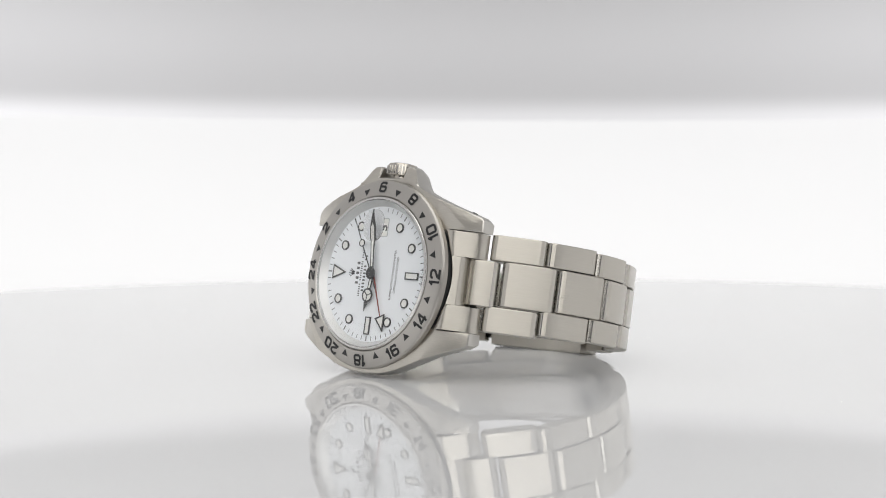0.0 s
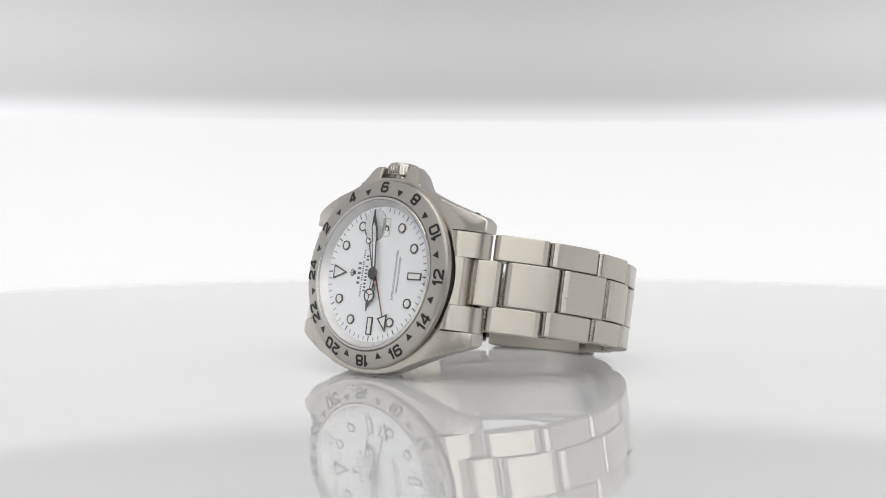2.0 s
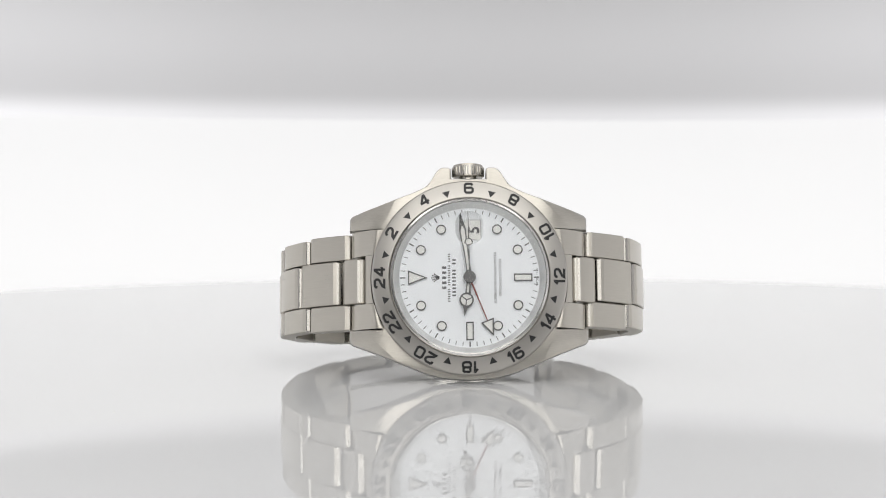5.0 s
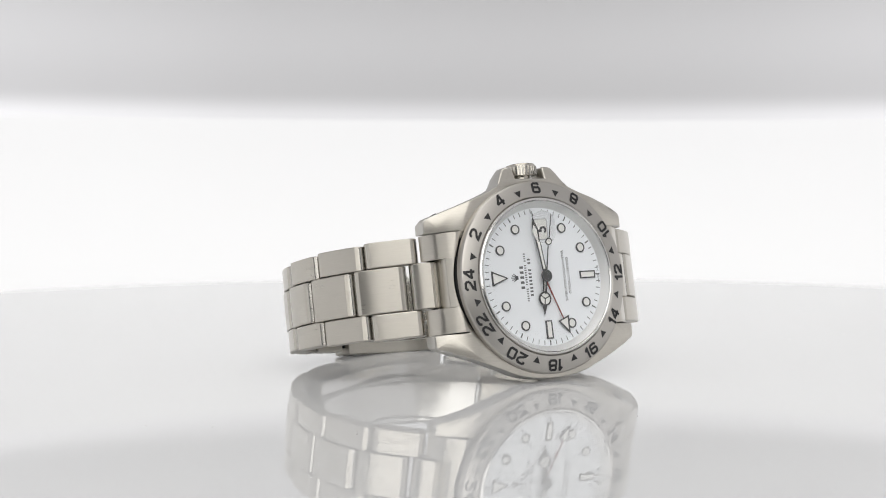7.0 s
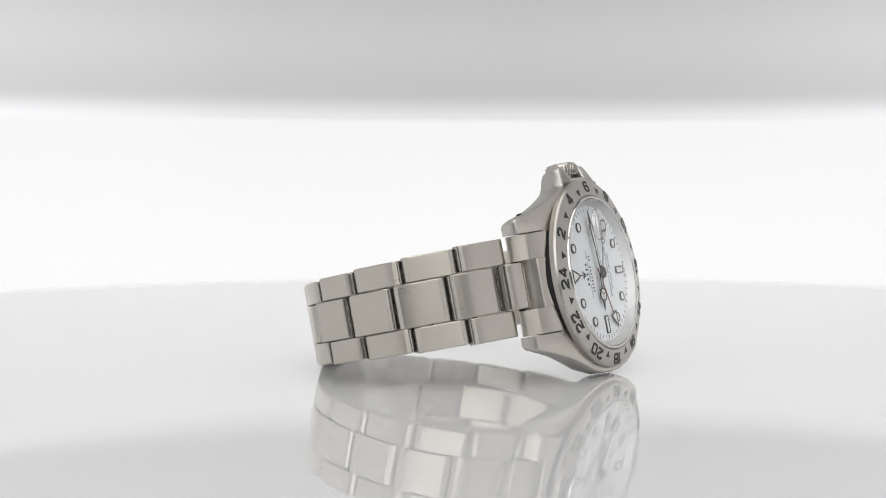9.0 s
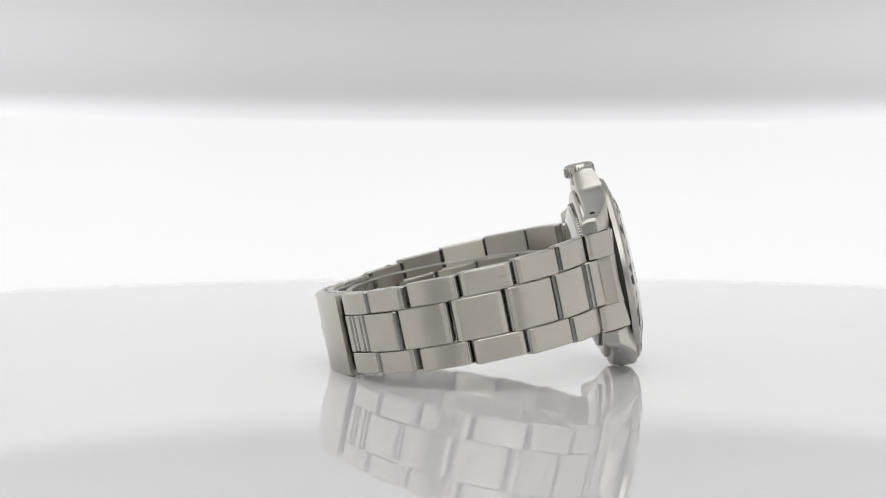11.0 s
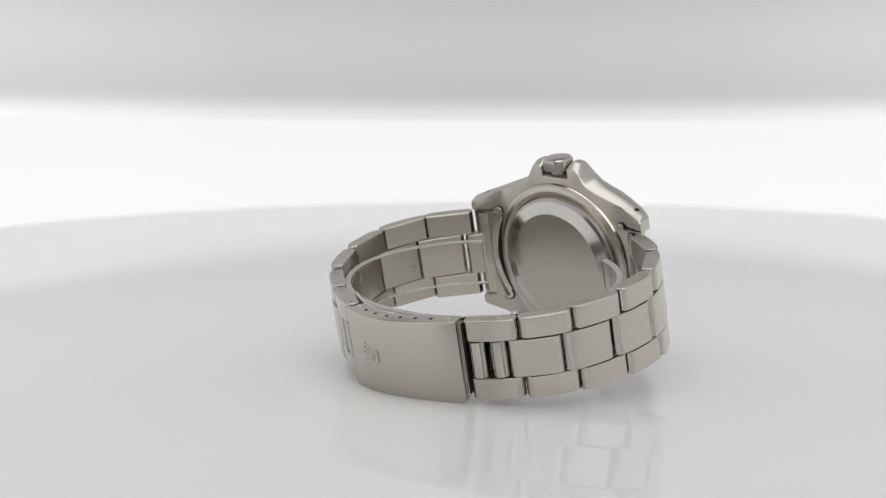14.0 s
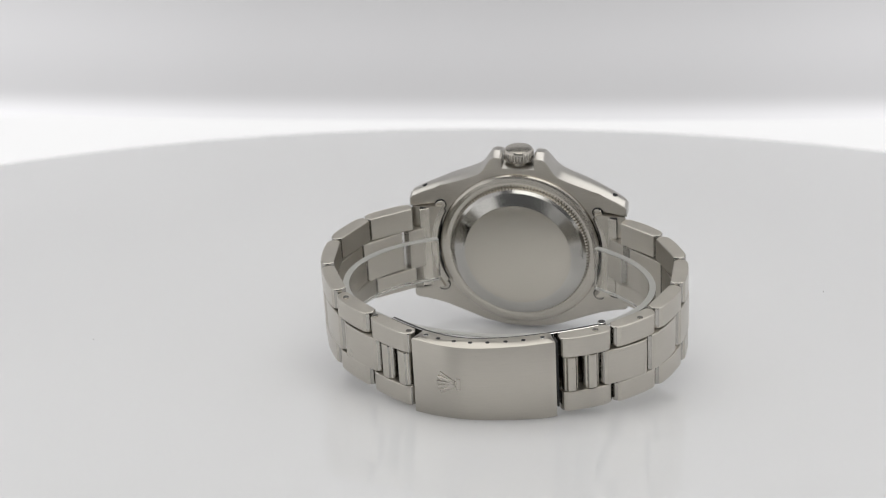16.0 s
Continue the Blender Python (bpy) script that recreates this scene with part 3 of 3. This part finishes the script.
    hand("gmt_hand", [h24, ("hand_tip", frame_ring([(1.35, 9.0), (-1.35, 9.0), (0, 12.3)], [(0.98, 9.25), (-0.98, 9.25), (0, 11.6)], 0, 0.16), dark_metal), ("lume", prism([(0.95, 9.25), (-0.95, 9.25), (0, 11.6)], 0.02, 0.1), lume)], 0.35, 158, red_hand, "slim red twenty-four-hour hand with triangle tip")
    stem = prism([(0.5, 0), (-0.5, 0), (-0.42, 3.2), (0.42, 3.2)], 0, 0.14)
    ring = frame_ring(circle(1.4, 32, 0, 4.45), circle(1.1, 32, 0, 4.45), 0, 0.18)
    spokes = joined(*[moved(prism([(0.1, 0), (-0.1, 0), (-0.1, 1.2), (0.1, 1.2)], 0, 0.17), pose(0, 4.45 * MM, 0, 0, 0, a)) for a in (0, 120, 240)])
    tip = prism([(0.5, 5.75), (-0.5, 5.75), (0, 7.7)], 0, 0.14)
    hand("hour_hand", [joined(stem, ring, spokes, tip), ("lume", prism(circle(1.1, 32, 0, 4.45), 0.02, 0.12), lume), ("lume", prism([(0.22, 0.9), (-0.22, 0.9), (-0.2, 3.0), (0.2, 3.0)], 0.1, 0.15), lume)], 0.62, 188, dark_metal, "steel hour hand with round three-spoke tip")
    outer = [(0.45, 0), (-0.45, 0), (-0.45, 4.5), (-0.62, 9.3), (0, 12.9), (0.62, 9.3), (0.45, 4.5)]
    hand("minute_hand", [prism(outer, 0, 0.14), ("lume", prism([(0.22, 1.4), (-0.22, 1.4), (-0.24, 4.5), (-0.36, 9.2), (0, 10.2), (0.36, 9.2), (0.24, 4.5)], 0.1, 0.155), lume)], 0.9, -7.5, dark_metal, "steel minute hand with white lume fill")
    sec = joined(prism([(0.14, -3.6), (-0.14, -3.6), (-0.06, 12.6), (0.06, 12.6)], 0, 0.1), frame_ring(circle(0.78, 28, 0, 6.9), circle(0.56, 28, 0, 6.9), 0, 0.14), prism(circle(1.2, 32), -0.05, 0.3, 0.08, 1))
    second = hand("second_hand", [sec, ("lume", prism(circle(0.56, 28, 0, 6.9), 0.02, 0.11), lume)], 1.15, 0, dark_metal, "thin steel second hand with round lume dot")
    return second


def build_bracelet(watch):
    before = set(watch.children_recursive)
    s_c0, s_c1 = s_at_x(10.2), s_at_x(-16.5)
    # end pieces between the lugs, fitted round the bezel
    def end_piece(sgn, y0, y1, reach, rows=8, cols=12):
        bm = bmesh.new()
        top, low = [], []
        for k in range(rows + 1):
            y = y0 + (y1 - y0) * k / rows
            x0 = math.sqrt(19.12 ** 2 - y * y)
            xs = [x0 + (reach - x0) * c / cols for c in range(cols + 1)]
            zs = [float(np.interp(x, [16, 18, 19, 20, 21.4, 22.4, 22.9], [-1.15, -1.3, -1.8, -2.7, -4.0, -5.4, -6.7])) for x in xs]
            zs[0], zs[-1] = zs[0] - 0.12, zs[-1] - 0.15
            top.append([bm.verts.new((sgn * x * MM, y * MM, z * MM)) for x, z in zip(xs, zs)])
            low.append([bm.verts.new((sgn * x * MM, y * MM, -7.3 * MM)) for x in xs])
        for k in range(rows):
            for c in range(cols):
                bm.faces.new((top[k][c], top[k + 1][c], top[k + 1][c + 1], top[k][c + 1]))
                bm.faces.new((low[k][c], low[k][c + 1], low[k + 1][c + 1], low[k + 1][c]))
            for c in (0, cols):
                bm.faces.new((top[k][c], low[k][c], low[k + 1][c], top[k + 1][c]))
        for c in range(cols):
            for k in (0, rows):
                bm.faces.new((top[k][c], top[k][c + 1], low[k][c + 1], low[k][c]))
        return bm
    for sgn in (1, -1):
        for y0, y1, reach in ((4.75, 9.65, 22.9), (-9.65, -4.75, 22.9), (-4.7, 4.7, 20.2)):
            part("end_link", end_piece(sgn, y0, y1, reach), brushed, watch, "", 40)
    # tabs of the end pieces on the case back; a black plate paints each groove's shade
    for sgn in (1, -1):
        def tab(grow):
            arc = [(math.cos(a) * (18.0 - grow), math.sin(a) * (18.0 - grow)) for a in [radians(27 - 54 * k / 12) for k in range(13)]]
            ear = [(16.95 + (1.05 + grow) * math.cos(a), 9.6 + (1.05 + grow) * math.sin(a)) for a in [radians(30 + 200 * k / 10) for k in range(11)]]
            edge = [(21.2, 9.2 + grow), (18.1, 9.2 + grow)] + ear
            return [(sgn * x, y) for x, y in edge + arc + [(x, -y) for x, y in edge[::-1]]]

        def under(d):
            return lambda x, y: float(np.interp(abs(x), [15.5, 17, 19, 21.3], [-6.0, -6.35, -7.25, -8.1])) + d
        part("end_tab_groove", prism(tab(0.22), under(0.16), under(0.9)), recess_shade, watch)
        part("end_tab", prism(tab(0.0), under(0.0), under(0.9), 0.08, 1), satin, watch)

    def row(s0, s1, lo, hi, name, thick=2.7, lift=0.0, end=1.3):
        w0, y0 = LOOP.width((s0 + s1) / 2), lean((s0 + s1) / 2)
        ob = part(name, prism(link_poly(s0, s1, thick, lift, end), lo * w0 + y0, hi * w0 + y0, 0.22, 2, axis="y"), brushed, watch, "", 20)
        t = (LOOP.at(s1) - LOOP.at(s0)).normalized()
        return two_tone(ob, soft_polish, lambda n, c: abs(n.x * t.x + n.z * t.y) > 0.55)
    for a, b in ((LOOP.lug + 0.1, s_c0 - 0.9), (LOOP.lug_12 - 0.1, s_c1 + 0.9)):
        n = 6
        d = (b - a) / n
        for k in range(n):
            e0, e1 = a + d * k, a + d * (k + 1)
            e0, e1 = e0 + 0.3 * math.copysign(1, d), e1 - 0.3 * math.copysign(1, d)
            if d < 0:
                e0, e1 = e1, e0
            row(e0, e1, 0.475, 1.0, "outer_link")
            row(e0, e1, -1.0, -0.475, "outer_link")
        for k in range(-1, n - 1):
            c0, c1 = a + d * (k + 0.25), a + d * (k + 1.25)
            if k == -1:
                c0 = a - d * 0.33
            c0, c1 = c0 + 0.3 * math.copysign(1, d), c1 - 0.3 * math.copysign(1, d)
            if d < 0:
                c0, c1 = c1, c0
            row(c0, c1, -0.46, 0.46, "centre_link", lift=0.12)
        # slim bars next to the clasp
        for f0, f1 in ((n - 0.74, n - 0.44), (n - 0.36, n - 0.06)):
            c0, c1 = sorted((a + d * f0, a + d * f1))
            row(c0, c1, -0.46, 0.46, "spacer_bar", thick=2.0, lift=-0.1, end=1.3)
    # pins and slotted screws in the sides of the links
    for s in (s_c0 - 2.2, s_c0 - 11.5, s_c0 - 21.0, s_c1 + 8.5, s_c1 + 18.5):
        p = LOOP.at(s, 1.35)
        w = LOOP.width(s) + lean(s)
        screw = part("screw", moved(prism(circle(0.62, 18), -0.5, 0.06, 0.04, 1), pose(p.x * MM, w * MM, p.y * MM, -90)), satin, watch)
        if s < s_c0:
            part("slot", moved(prism([(-0.5, -0.09), (0.5, -0.09), (0.5, 0.09), (-0.5, 0.09)], 0, 0.08), pose(p.x * MM, w * MM, p.y * MM, -90) @ pose(0, 0, 0, 0, 0, 25)), recess_shade, screw)
    # spring slot beside the clasp, with a black strip painting the shade past it
    part("clasp_slot", prism(curved_poly(s_c1 - 0.3, s_c1 + 0.55, 1.0, 2.6, 3), -7.0, 7.2, axis="y"), soft_polish, watch)
    part("clasp_gap_shade", prism(curved_poly(s_c1 + 0.5, s_c1 + 0.85, 0.7, 2.6, 3), -7.0, 7.2, axis="y"), recess_shade, watch)
    # clasp cover with side flanges
    clasp = part("clasp", prism(curved_poly(s_c0, s_c1, -0.55, 3.3, 24), -8.4, 8.05, 0.3, 2, axis="y"), brushed, watch, "brushed steel folding clasp cover")
    for k in range(6):
        p = LOOP.at(s_c0 + (s_c1 - s_c0) * (0.17 + 0.125 * k), 1.6)
        part("adjust_hole", moved(prism(circle(0.42, 16), -0.3, 0.03), pose(p.x * MM, 8.05 * MM, p.y * MM, -90)), recess_shade, clasp)
    for f in (0.07, 0.93):
        p = LOOP.at(s_c0 + (s_c1 - s_c0) * f, 1.6)
        part("pin", moved(prism(circle(0.5, 16), -0.3, 0.15, 0.08, 1), pose(p.x * MM, 8.05 * MM, p.y * MM, -90)), polished, clasp)
    # raised emblem on the clasp: a fan of short prongs
    p = LOOP.at(s_c0 + (s_c1 - s_c0) * 0.275, -0.55)
    q = LOOP.at(s_c0 + (s_c1 - s_c0) * 0.295, -0.55)
    ang = math.degrees(math.atan2((q - p).y, (q - p).x))
    base = pose(p.x * MM, 0, p.y * MM, 0, -ang, 0) @ pose(0, 0, 0, 180) @ Matrix.Diagonal((1.3, 1.3, 1, 1))
    for k in range(5):
        a = (k - 2) * 15
        part("emblem_prong", moved(prism([(-0.2, 0.5), (0.2, 0.5), (0.27, 3.3), (-0.27, 3.3)], -0.1, 0.1, 0.06, 1), base @ pose(1.4 * MM, 0, 0, 0, 0, 90 + a)), satin, clasp)
    part("emblem_base", moved(prism(rounded(0.7, 2.0, 0.25, 3), -0.1, 0.1, 0.06, 1), base @ pose(1.4 * MM, 0, 0)), satin, clasp)
    # inner blade of the clasp, with its rivet
    part("clasp_blade", prism(curved_poly(s_c0 - 9.0, s_c1 + 11.5, 3.5, 4.2, 24), -6.0, 7.6, 0.1, 1, axis="y"), polished, watch)
    p = LOOP.at(s_c1 + 10.8, 3.8)
    part("rivet", moved(prism(circle(0.8, 18), -0.3, 0.5, 0.12, 1), pose(p.x * MM, 7.6 * MM, p.y * MM, -90)), polished, watch)
    # the play in the links lets the bracelet sag toward the plate behind the case
    for ob in set(watch.children_recursive) - before:
        for v in ob.data.vertices:
            v.co.y -= 0.0062 * max(0.0, -v.co.z - 8 * MM)


def build_watch():
    watch = new("wristwatch")
    tagged(watch, "brushed steel wristwatch with white dial, lying on its side", "wristwatch")
    build_case(watch)
    second = build_dial(watch)
    build_bracelet(watch)
    return watch, second


def build_support():
    """The clear plastic strip that holds the bracelet open."""
    def cuff(grow, y0, y1, bevel):
        """An open oval band, 1.2 mm thick, from lug to lug."""
        angles = [radians(57 - 294 * k / 90) for k in range(91)]
        oval = [[(-0.8 + (31.6 + d) * math.cos(a), -32.5 + (23.3 + d) * math.sin(a)) for a in angles] for d in (grow, -1.2 - grow)]
        bm = prism(oval[0] + oval[1][::-1], y0, y1, bevel, 1, axis="y")
        for v in bm.verts:
            v.co.y += max(0.0, -v.co.z - 8 * MM) * 0.035      # leans toward the crown at the clasp
        return bm
    strip = part("plastic_support", cuff(0.0, -4.2, 4.9, 0.0), clear_plastic)
    for y0, y1 in ((-4.55, -4.2), (4.9, 5.25)):
        edge = part("rim", cuff(0.03, y0, y1, 0.1), frosted_edge, strip, "frosted plastic rim")
        edge.visible_shadow = False
    strip.visible_shadow = False
    return tagged(strip, "clear plastic support strip curled inside the bracelet", "plastic strip")


plate = build_setting()
wristwatch, second_hand = build_watch()
plastic_support = build_support()


def motions():
    times = [0.0, 0.5, 1.0, 1.5, 1.75] + [2.0 + 0.25 * k for k in range(57)]
    walk(plate, [(t, table_pose(t)) for t in times])
    walk(wristwatch, [(t, table_pose(t) @ WATCH_ON_TABLE) for t in times])
    walk(plastic_support, [(t, table_pose(t) @ WATCH_ON_TABLE) for t in times])
    walk(second_hand, [(t, pose(0, 0, 1.15 * MM, 0, 0, 31 - 6.0 * t)) for t in [0.5 * k for k in range(33)]])


motions()
